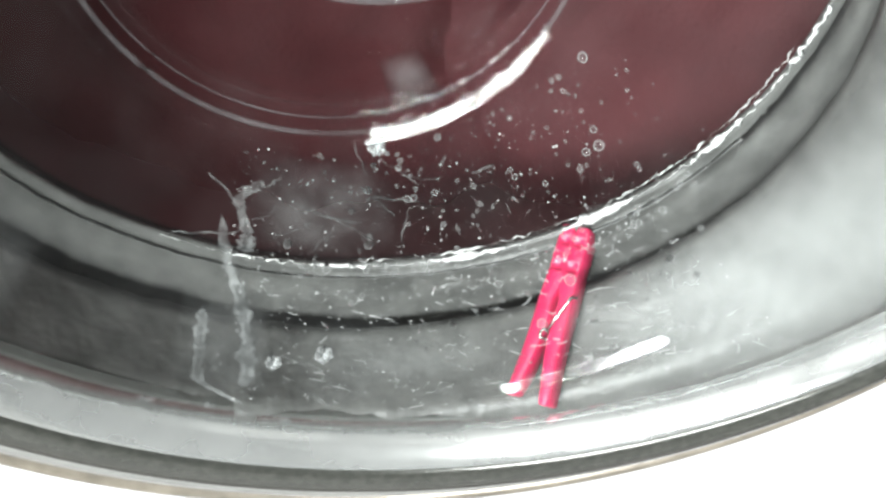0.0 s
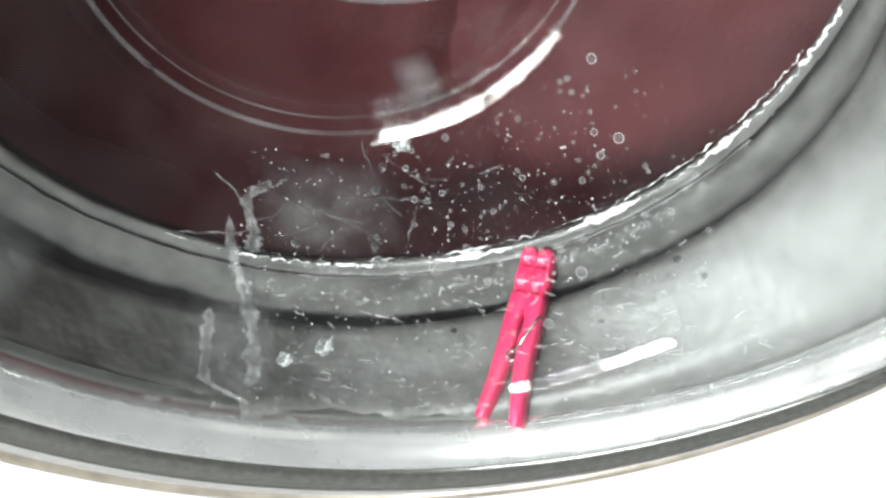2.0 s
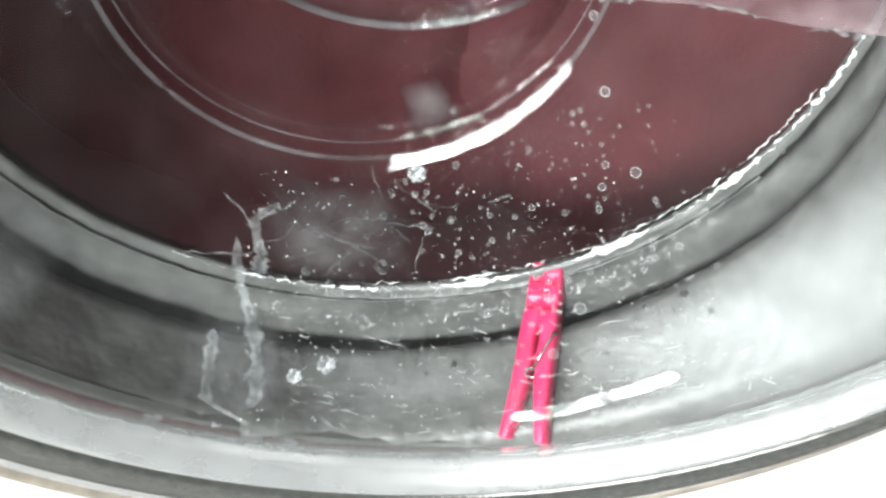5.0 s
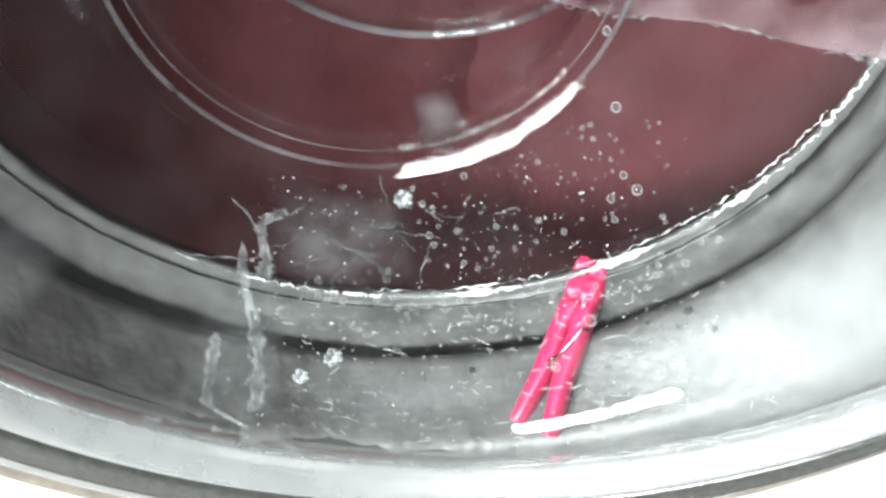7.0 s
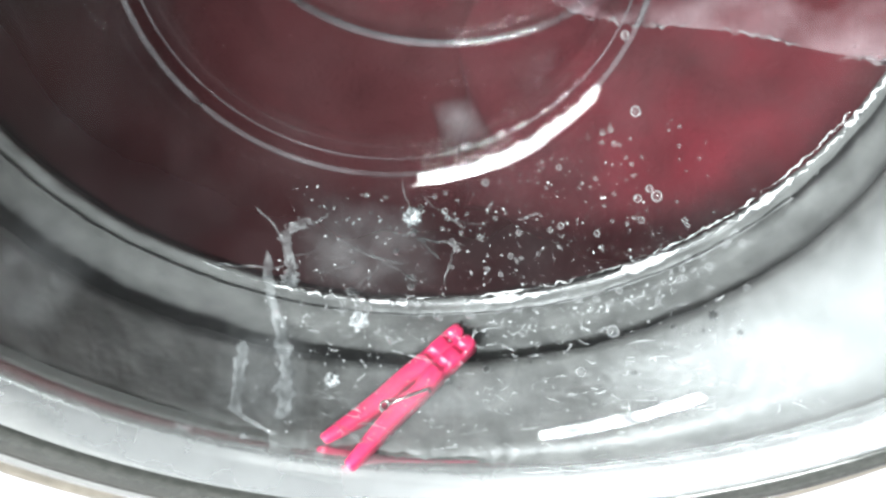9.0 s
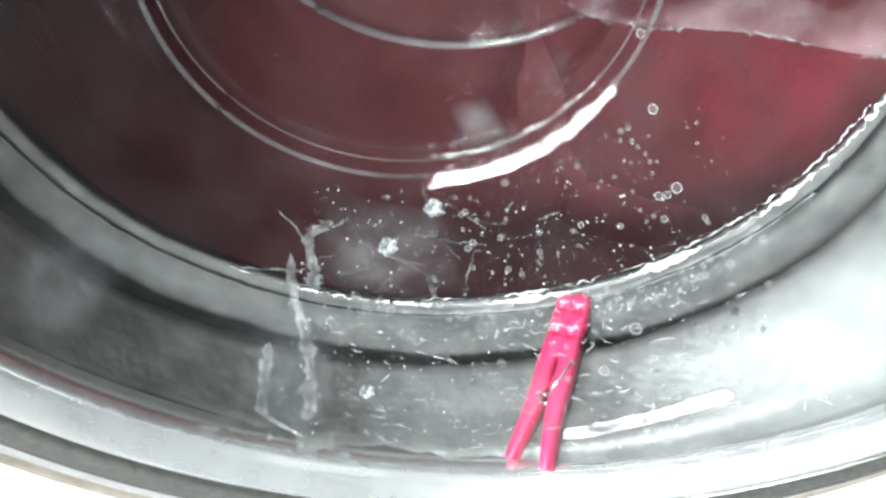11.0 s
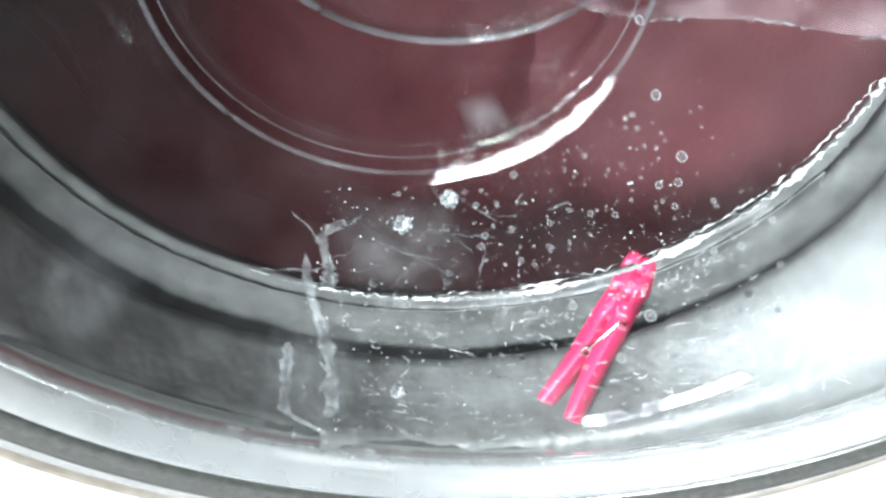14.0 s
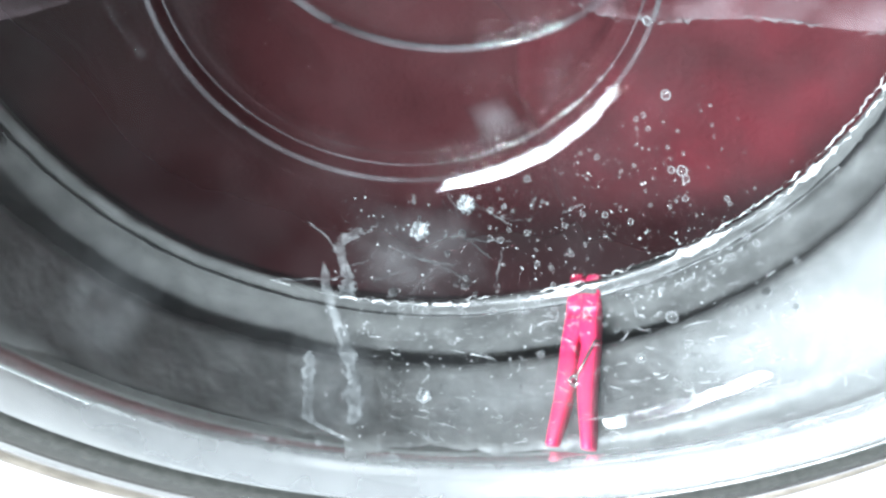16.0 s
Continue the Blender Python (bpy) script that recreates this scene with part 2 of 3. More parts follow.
# ---- washing machine ----
def build_machine():
    wm = thing("washing_machine", "white front-loading washing machine with a round glass door", "washing machine")
    inner = [Vector((p.x, 0.034, p.z)) for p in circle(0.208, 0, 0.0, -0.003)]
    lead0 = [Vector((p.x, 0.019, p.z)) for p in circle(0.208, 0, 0.0, -0.003)]
    lead = [Vector((p.x, 0.016, p.z)) for p in circle(0.211, 0, 0.0, -0.003)]
    front = []
    for p in inner:
        s = 1 / max(abs(p.x) / 0.298, abs(p.z) / 0.42)
        front.append(Vector((p.x * s, 0.016, p.z * s)))
    back = [Vector((p.x, 0.034, p.z)) for p in front]
    part("front_panel", loft([inner, lead0, lead, front, back]), M_WHITE, wm, "white enamelled front panel", smooth=False)
    for nm, b in (("side_panel", (-0.30, 0.036, -0.42, -0.285, 0.60, 0.42)), ("side_panel", (0.285, 0.036, -0.42, 0.30, 0.60, 0.42)),
                  ("top_panel", (-0.30, 0.012, 0.424, 0.30, 0.60, 0.445)), ("back_panel", (-0.284, 0.585, -0.42, 0.284, 0.60, 0.42)), ("base", (-0.29, 0.04, FLOOR_Z, 0.29, 0.58, -0.424))):
        part(nm, box(*b, 0.004), M_WHITE, wm, smooth=False)
    # door: rounded bright rim, thin trim, moulded glass
    door = part("door_rim", rim_mesh(), M_CHROME, wm, "rounded glossy silver door rim", m=TURN)
    part("trim_ring", loft([circle(*off(RIM_OUT, dr, dy)) for dr, dy in ((-0.004, 0.001), (-0.003, -0.0015), (0.0, -0.0020), (0.002, -0.0002), (0.0035, 0.002), (0.003, 0.007), (-0.004, 0.007))], close=True), M_TRIM, door, "thin tan trim ring", m=TURN)
    part("seal_band", loft([circle(*off(mix_ring(RIM_IN, RIM_OUT, s), 0, h)) for s, h in ((0.185, -0.0080), (0.19, -0.0098), (0.26, -0.0105), (0.34, -0.0107), (0.42, -0.0104), (0.50, -0.0097), (0.505, -0.0080))]), M_SEAL, door, "dark speckled glossy band under the rim", m=TURN)
    shell, rows_front = bowl_mesh()
    glass = part("door_glass", shell, M_GLASS, door, "clear moulded glass bowl with raised rings", m=TURN)
    glass.data.materials.append(M_WETGLASS)
    glass.data.polygons.foreach_set("material_index", [int(rows_front <= k // 384) for k in range(len(glass.data.polygons))])
    for ring, r, nm in ((off(BOWL, 0.0002, -0.0010), 0.0010, "raised_ring"), (off(BOWL, -0.0034, 0.0024), 0.0004, "raised_ring"), (off(BOSS, 0.0, -0.0030), 0.0016, "raised_ring")):
        pts = circle(*ring, n=160)
        part(nm, tube(pts + pts[:1], r, 6), M_RING, glass, "thin raised ring moulded in the glass", m=TURN)
    part("gasket", gasket_mesh(), M_GASKET, wm, "grey rubber door gasket with dark folds", m=TURN)
    drum = [circle(r, y, 0, 0) for r, y in ((0.176, 0.098), (0.215, 0.104), (0.245, 0.125), (0.25, 0.15), (0.25, 0.42), (0.24, 0.44), (0.05, 0.45))]
    part("drum", loft(drum, cap=True), M_DRUM, wm, "stainless steel drum")
    return wm


def rim_mesh():
    """The rim's rounded front between glass and trim."""
    prof = []
    for s, h in ((0.0, 0.012), (0.0, 0.002), (0.008, -0.0006), (0.04, -0.0028), (0.10, -0.0058), (0.16, -0.0082), (0.20, -0.0092), (0.26, -0.0098), (0.34, -0.0100), (0.42, -0.0097), (0.52, -0.0088), (0.62, -0.0074), (0.72, -0.0057), (0.82, -0.0034), (0.90, -0.0002), (0.92, 0.003), (0.92, 0.014)):
        prof.append(circle(*off(mix_ring(RIM_IN, RIM_OUT, s), 0, h)))
    return loft(prof, close=True)


def bowl_mesh():
    """Door glass: outer cone, a rolled fold, a step and a shallow boss, as a closed shell."""
    e, b = BOWL, BOSS
    front = [off(RIM_IN, 0.004, 0.0035), off(RIM_IN, 0.0015, 0.0015)] + [mix_ring(RIM_IN, e, k) for k in (0.03, 0.06, 0.09, 0.12, 0.15, 0.18, 0.21, 0.24, 0.27, 0.34, 0.5, 0.75, 0.88)] + [
             off(e, 0.0056, -0.0048), off(e, 0.0036, -0.0046), off(e, 0.0020, -0.0037), off(e, 0.0013, -0.0031), off(e, 0.0004, -0.0024), off(e, -0.0006, -0.0016), off(e, -0.0012, -0.0008), off(e, -0.0018, 0.0012), off(e, -0.0022, 0.0034), off(e, -0.0030, 0.0047), off(e, -0.0062, 0.0053), off(e, -0.0090, 0.0060), off(b, 0.006, 0.001), off(b, 0.003, -0.001), off(b, 0.001, -0.0025), off(b, -0.002, -0.002),
             off(b, -0.0045, 0.001), off(b, -0.02, 0.003), off(b, -0.05, 0.004), off(b, -0.0572, 0.004)]
    fine = []
    for i in range(len(front) - 1):
        p0, p1, p2, p3 = front[max(i - 1, 0)], front[i], front[i + 1], front[min(i + 2, len(front) - 1)]
        for k in range(9):
            u = k / 9
            fine.append(tuple(0.5 * (2 * b_ + (c_ - a_) * u + (2 * a_ - 5 * b_ + 4 * c_ - d_) * u * u + (3 * b_ - a_ - 3 * c_ + d_) * u ** 3) for a_, b_, c_, d_ in zip(p0, p1, p2, p3)))
    front = fine + [front[-1]]
    back = [off(p, 0.0, 0.004) for p in reversed(front)]
    def facet(p, k):
        """A made-up shallow facet beside the door's lowest point, shaped for the window's highlight."""
        if k >= len(front):
            return p
        r, y, cx, cz, _t = front[k]
        a = math.degrees(math.atan2(p.z - cz, p.x - cx))
        s = (RIM_IN[0] - r) / (RIM_IN[0] - e[0])
        s0 = 0.178 + 0.0017 * max(-6.0, min(34.0, a + 76))
        u = (s - s0) / 0.018
        h = 0.0 if u < -3.5 or u > 1.6 else (1 - max(0.0, min(1.0, (u + 1) / 2.0))) * max(0.0, min(1.0, (u + 3.5) / 2.5))
        g = max(0.0, min(1.0, (a + 82) / 11)) * max(0.0, min(1.0, (-49 - a) / 4))
        q = 0.0024 * h * g * g * (3 - 2 * g)
        d = Vector((p.x - cx, 0, p.z - cz)).normalized()
        return p - d * (q * 0.64) + Vector((0, -0.77 * q, 0))
    return loft([circle(*p, n=384) for p in front + back], close=True, jitter=facet), len(front)


def gasket_mesh():
    f, l = FOLD, LIP
    prof = [off(RIM_IN, 0.012, 0.016), off(RIM_IN, 0.0005, 0.003), mix_ring(RIM_IN, f, 0.3), off(mix_ring(RIM_IN, f, 0.65), 0.001, 0), off(f, 0.0, -0.010), off(f, 0.0, -0.0050), off(f, 0.003, -0.0042), off(f, 0.024, -0.0034), off(f, 0.024, 0.0034),
            off(f, 0.003, 0.0040), off(f, 0.0, 0.0048), off(mix_ring(f, l, 0.45), -0.0005, 0), mix_ring(f, l, 0.78), off(l, 0.0026, -0.0046), off(l, 0.0046, -0.0034), off(l, 0.0046, -0.0026), off(l, 0.0012, -0.0018), off(l, -0.0015, -0.0012),
            off(l, -0.0015, 0.001), off(l, 0.001, 0.003), off(l, 0.026, 0.006), off(l, 0.035, 0.004), off(l, 0.045, -0.03), off(RIM_IN, 0.016, 0.018)]

    def uneven(p, k):
        d = Vector((p.x, 0, p.z)).normalized()
        n = noise.noise(p * 22) * 0.0010 + noise.noise(p * 110) * 0.0004
        wide = 0.0011 if k in (5, 6, 9, 10, 12, 13, 16, 17) else 0.0003
        q = p * 55 + Vector((k * 3.1, 0, 0))
        return p - d * n + Vector((0, (noise.noise(q) + 0.6 * noise.noise(q * 3)) * wide, 0))
    return loft([circle(*q, n=384) for q in prof], close=True, jitter=uneven)


build_machine()


# ---- water and laundry ----
def glass_depth(x, z):
    """Depth of the inner side of the door glass behind a point of the front."""
    best = min((abs(math.hypot(x - c[0], z - c[2]) - r), y) for r, y, c in GLASS_STEPS)
    return best[1]


GLASS_STEPS = []
for k in range(41):
    r_, y_, cx_, cz_, _t = mix_ring(RIM_IN, BOWL, k / 40)
    GLASS_STEPS.append((r_, y_ + 0.006, TURN @ Vector((cx_, 0, cz_))))
for k in range(1, 20):
    GLASS_STEPS.append((BOWL[0] * (1 - k / 20), BOWL[1] + 0.006 + min(0.024, 0.003 * k), TURN @ Vector((BOWL[2], 0, BOWL[3]))))


def water_height(x):
    """The drum drives the water up on one side."""
    d = max(0.0, 0.045 - x)
    return -0.0375 + 0.03 * (x - 0.07) + 0.3 * d + 3.2 * d * d + 0.0012 * math.sin(x * 90)


bm = bmesh.new()
grid = []
for i in range(49):
    x = -0.17 + 0.36 * i / 48
    z = water_height(x)
    y0 = glass_depth(x, z)
    grid.append([bm.verts.new((x, y0 + (0.42 - y0) * (k / 14) ** 1.4, z + 0.0015 * noise.noise(Vector((x * 60, k, 0))))) for k in range(15)])
for a, b in zip(grid, grid[1:]):
    for k in range(14):
        bm.faces.new((a[k], b[k], b[k + 1], a[k + 1]))
water = tagged(part("water", bm, M_WATER), "murky pinkish wash water with suds", "water", kind="structure")


def cloth(name, label, mat, w, h, depth, folds, seed, m, thick=0.012, n=(70, 60)):
    """A soaked garment: a folded sheet with rounded thickness."""
    bm = bmesh.new()
    rows_f, rows_b = [], []
    for j in range(n[1] + 1):
        v = j / n[1] * 2 - 1
        rf, rb = [], []
        for i in range(n[0] + 1):
            u = i / n[0] * 2 - 1
            edge = max(0.0, 1 - max(abs(u), abs(v)) ** 6)
            wob = 1 + 0.28 * noise.noise(Vector((u * 1.1, v * 1.1, seed))) + 0.10 * noise.noise(Vector((u * 3, v * 3, seed)))
            p = Vector((u * w / 2 * wob, 0, v * h / 2 * wob))
            q = Vector((p.x * folds, p.z * folds * 0.55, seed))
            d = depth * (noise.noise(q) + 0.5 * noise.noise(q * 2.3) + 0.2 * noise.noise(q * 5.0)) + depth * 1.2 * (u * u + v * v) * 0.5
            p.y = d
            rf.append(bm.verts.new(p + Vector((0, -thick * 0.5 * edge, 0))))
            rb.append(bm.verts.new(p + Vector((0, thick * 0.5 * edge + 0.001, 0))))
        rows_f.append(rf)
        rows_b.append(rb)
    for rows_, flip in ((rows_f, False), (rows_b, True)):
        for j in range(n[1]):
            for i in range(n[0]):
                q = (rows_[j][i], rows_[j][i + 1], rows_[j + 1][i + 1], rows_[j + 1][i])
                bm.faces.new(q[::-1] if flip else q)
    rim = [(0, i) for i in range(n[0])] + [(j, n[0]) for j in range(n[1])] + [(n[1], n[0] - i) for i in range(n[0])] + [(n[1] - j, 0) for j in range(n[1])]
    for (a, b), (c, d) in zip(rim, rim[1:] + rim[:1]):
        bm.faces.new((rows_f[a][b], rows_b[a][b], rows_b[c][d], rows_f[c][d]))
    bmesh.ops.recalc_face_normals(bm, faces=bm.faces)
    ob = tagged(part(name, bm, mat), label, "laundry")
    dyed = [max(0.0, 1 - (p.co.x / w * 2) ** 2 - (p.co.z / h * 2) ** 2 + 0.5 * noise.noise(p.co * 25)) ** 0.8 for p in ob.data.vertices]
    ob.data.attributes.new("dye", "FLOAT", "POINT").data.foreach_set("value", [min(1.0, d) for d in dyed])
    ob.matrix_world = m
    return ob


towel = cloth("towel", "soaked dark maroon towel bunched in the drum", M_MAROON, 0.52, 0.27, 0.012, 20, 1.7, LEAN @ pose(-0.02, 0.205, -0.160, -8, 0, 0))
shirt = cloth("shirt", "soaked dusty pink shirt behind the door glass", M_PINK, 0.32, 0.24, 0.008, 18, 4.1, LEAN @ pose(0.150, 0.166, -0.150, -8, 0, -16))
red = cloth("red_garment", "soaked bright red garment tumbling in the drum", M_RED, 0.26, 0.21, 0.009, 18, 8.3, LEAN @ pose(0.12, 0.152, -0.13, -8, 0, -14))
# suspended dirt in the water just behind the glass
murk = [off(LIP, 0.001, 0.0045), mix_ring(off(LIP, -0.001, 0.006), off(BOWL, 0.0, 0.020), 0.5), off(BOWL, 0.0, 0.020), off(BOSS, 0.004, 0.014), off(BOSS, -0.04, 0.016), off(BOSS, -0.057, 0.016)]
tagged(part("murky_water", loft([circle(*p) for p in murk], cap=True), M_MURK, m=TURN), "murky reddish-brown wash water behind the glass", "water", kind="structure")


# ---- clothes peg ----
def leg_mesh(side):
    """One half of the peg: flat jaw end, notch for the spring, tapering handle; the peg's length runs along y."""
    prof = [(-0.0355, 0.0058, 0.0090), (-0.0345, 0.0052, 0.0096), (-0.028, 0.0040, 0.0092), (-0.018, 0.0022, 0.0082), (-0.0105, 0.0010, 0.0078), (-0.008, 0.0010, 0.0077), (-0.003, 0.0004, 0.0076), (0.002, 0.0010, 0.0076), (0.006, 0.0012, 0.0075), (0.011, -0.0004, 0.0072),
            (0.016, -0.0004, 0.0070), (0.0165, -0.0004, 0.0066), (0.0215, -0.0004, 0.0066), (0.022, -0.0004, 0.0069), (0.027, -0.0004, 0.0067), (0.0315, -0.0004, 0.0066), (0.0345, 0.0004, 0.0064), (0.0355, 0.0012, 0.0056)]
    bm = bmesh.new()
    hw = 0.0048
    loops = []
    for y, a, b in prof:
        e = 0.0009
        loops.append([bm.verts.new((side * x, y, z)) for x, z in ((a, -hw + e), (a + e, -hw), (b - e, -hw), (b, -hw + e), (b, hw - e), (b - e, hw), (a + e, hw), (a, hw - e))])
    for p, q in zip(loops, loops[1:]):
        for i in range(8):
            bm.faces.new((p[i], p[(i + 1) % 8], q[(i + 1) % 8], q[i]))
    bm.faces.new(loops[0])
    bm.faces.new(loops[-1])
    bmesh.ops.recalc_face_normals(bm, faces=bm.faces)
    pits = [f for f in bm.faces if abs(f.normal.z) > 0.9 and (0.0165 < f.calc_center_median().y < 0.0215 or 0.027 < f.calc_center_median().y < 0.0315)]
    bmesh.ops.inset_individual(bm, faces=pits, thickness=0.0008, depth=-0.0016)
    return bm


def build_peg():
    peg = thing("clothes_peg", "bright pink plastic clothes peg with a steel spring", "clothes peg")
    part("leg", leg_mesh(1), M_PIN, peg)
    part("leg", leg_mesh(-1), M_PIN, peg)
    coil = [(0.0019 * math.cos(a * 0.6), -0.009 + 0.0019 * math.sin(a * 0.6), -0.0056 + 0.0112 * a / 60) for a in range(61)]
    spring = part("spring", tube(coil, 0.0006, 6), M_STEEL, peg, "steel wire spring")
    part("spring_arm", tube([(0.001, -0.0078, 0.0056), (0.004, -0.001, 0.0062), (0.0075, 0.0075, 0.0058), (0.0078, 0.008, 0.002)], 0.0006, 6), M_STEEL, spring)
    part("spring_arm", tube([(-0.001, -0.0078, -0.0056), (-0.004, -0.001, -0.0062), (-0.0075, 0.0075, -0.0058), (-0.0078, 0.008, -0.002)], 0.0006, 6), M_STEEL, spring)
    return peg


peg = build_peg()


# ---- suds on and behind the glass ----
def on_glass(a, s, lift=0.0):
    """A point of the glass cone's inner side, a degrees round and s of the way from rim to fold."""
    r, y, cx, cz, tilt = mix_ring(RIM_IN, BOWL, s)
    z = (r + lift) * math.sin(radians(a))
    p = Vector((cx + (r + lift) * math.cos(radians(a)), y + 0.0045 + lift + z * math.sin(radians(tilt)), cz + z * math.cos(radians(tilt))))
    return TURN @ p


def bubble_mesh(seg=14):
    bm = bmesh.new()
    bmesh.ops.create_uvsphere(bm, u_segments=seg, v_segments=9, radius=1)
    me = bpy.data.meshes.new("bubble")
    bm.to_mesh(me)
    bm.free()
    me.polygons.foreach_set("use_smooth", [True] * len(me.polygons))
    me.materials.append(M_BUBBLE)
    return me


def build_bubbles():
    me = bubble_mesh()
    rnd = random.Random(5)
    spots = [ (-58.5, 0.45, 2.2), (-65.7, 0.345, 1.9), (-44.7, 0.395, 1.8), (-40.4, 0.722, 1.9), (-30.1, 0.887, 1.8), (-18.6, 1.0, 1.6), (-101.1, 0.657, 1.6), (-87.0, 0.666, 1.5)]
    for _ in range(95):
        a = -98 + 62 * rnd.random() ** 0.85
        s = 0.30 + 0.62 * rnd.random()
        spots.append((a, s, 0.55 + 0.9 * rnd.random() ** 2))
    for _ in range(90):
        spots.append((-80 + 55 * rnd.random(), 0.52 + 0.42 * rnd.random(), 0.30 + 0.45 * rnd.random() ** 2))
    for _ in range(40):  # a row along the wet lip
        a = -100 + 68 * rnd.random()
        spots.append((a, 0.60 - 0.06 * abs(a + 90) / 45 + rnd.gauss(0, 0.018), 0.6 + 0.7 * rnd.random()))
    bm = bmesh.new()
    ring = [[bm.verts.new(((0.93 + 0.10 * math.cos(v)) * math.cos(u), (0.93 + 0.10 * math.cos(v)) * math.sin(u), 0.13 * math.sin(v))) for v in (0, 1.57, 3.14, 4.71)] for u in (2 * math.pi * k / 18 for k in range(18))]
    for k in range(18):
        for i in range(4):
            bm.faces.new((ring[k][i], ring[(k + 1) % 18][i], ring[(k + 1) % 18][(i + 1) % 4], ring[k][(i + 1) % 4]))
    rim = bpy.data.meshes.new("rim")
    bm.to_mesh(rim)
    bm.free()
    rim.materials.append(M_THREAD)
    out = []
    for a, s, r in spots:
        ob = new("bubble", me)
        edge = new("rim", rim)
        edge.parent = ob
        up = (on_glass(a, s, 0.01) - on_glass(a, s, 0.0)).normalized()
        edge.matrix_basis = up.to_track_quat("Z", "Y").to_matrix().to_4x4()
        ob.matrix_world = Matrix.Translation(on_glass(a, s, 0.0008)) @ Matrix.Scale(r * 0.001, 4)
        tagged(ob, "clear soap bubble clinging to the wet glass", "bubble", "bubbles on the door glass")
        out.append((ob, a, s, r))
    return out


bubbles = build_bubbles()


def foam_clump(r, seed):
    """A small raft of joined foam cells; its origin sits on the glass."""
    rnd = random.Random(seed)
    bm = bmesh.new()
    for k in range(22):
        d, a, q = r * math.sqrt(k / 22), k * 2.4, r * rnd.uniform(0.26, 0.40)
        bmesh.ops.create_uvsphere(bm, u_segments=10, v_segments=6, radius=q, matrix=Matrix.Translation((d * math.cos(a), d * math.sin(a), q * 0.4)))
    return tagged(part("foam_clump", bm, M_LACE), "small white raft of foam bubbles drifting behind the glass", "foam", "foam rafts")


clumps = [foam_clump(0.0032, 1), foam_clump(0.0030, 2), foam_clump(0.0026, 3)]


def blob_stuff(name, label, mat, items):
    """Many small lumps or threads of suds joined in one mesh."""
    verts, faces = [], []
    for pts, r in items:
        base = len(verts)
        n = 6
        for k, p in enumerate(pts):
            d = (pts[min(k + 1, len(pts) - 1)] - pts[max(k - 1, 0)]).normalized()
            u = d.orthogonal().normalized()
            w = d.cross(u)
            f = r * (0.25 if k in (0, len(pts) - 1) else 1.0)
            verts += [p + f * (math.cos(2 * math.pi * i / n) * u + math.sin(2 * math.pi * i / n) * w) for i in range(n)]
        for k in range(len(pts) - 1):
            faces += [(base + k * n + i, base + k * n + (i + 1) % n, base + (k + 1) * n + (i + 1) % n, base + (k + 1) * n + i) for i in range(n)]
        faces += [tuple(base + i for i in reversed(range(n))), tuple(base + (len(pts) - 1) * n + i for i in range(n))]
    me = bpy.data.meshes.new(name)
    me.from_pydata(verts, [], faces)
    me.polygons.foreach_set("use_smooth", [True] * len(me.polygons))
    me.materials.append(mat)
    return tagged(new(name, me), label, "suds", kind="stuff")


def build_suds():
    rnd = random.Random(11)
    threads = []
    for _ in range(190):  # short wet squiggles over the gasket side of the glass
        a = -104 + 62 * rnd.random() ** 0.8
        s = 0.06 + 0.5 * rnd.random()
        L = rnd.uniform(0.5, 2.2) * (2.0 if rnd.random() < 0.15 else 1)
        sl, cv = rnd.choice((rnd.uniform(-0.012, 0.006), rnd.uniform(-0.04, 0.04))), rnd.uniform(-0.010, 0.010)
        threads.append(([on_glass(a + L * (k / 5 - 0.5), s + sl * (k / 5 - 0.5) + cv * math.sin(math.pi * k / 5), 0.0006) for k in range(6)], rnd.uniform(0.00008, 0.00022)))
    for _ in range(1900):  # specks
        a = -112 + 72 * rnd.random()
        s = rnd.choice((0.05 + 0.5 * rnd.random(), 0.5 + 0.42 * rnd.random() ** 1.6))
        r = 0.0001 + 0.0003 * rnd.random() ** 4
        p = on_glass(a, s, 0.0006)
        d = (on_glass(a + 0.3, s + rnd.uniform(-0.01, 0.01), 0.0006) - p).normalized() * r
        threads.append(([p - d * 1.2, p - d * 0.6, p + d * 0.6, p + d * 1.2], r))
    blob_stuff("suds_specks", "fine white soap specks and threads on the glass", M_THREAD, threads)
    web = []
    for _ in range(16):  # loose net of suds in front of the laundry
        a, s = rnd.uniform(-108, -62), rnd.uniform(0.62, 0.88)
        pts = []
        da, ds = rnd.uniform(-1.4, 1.4), rnd.uniform(-0.012, 0.012)
        for k in range(9):
            a += da + rnd.gauss(0, 0.3)
            s += ds + rnd.gauss(0, 0.004)
            pts.append(on_glass(a, s, 0.001))
        web.append((pts, rnd.uniform(0.00012, 0.00040)))
    blob_stuff("suds_web", "thin net of soap suds behind the glass", M_FILM, web)


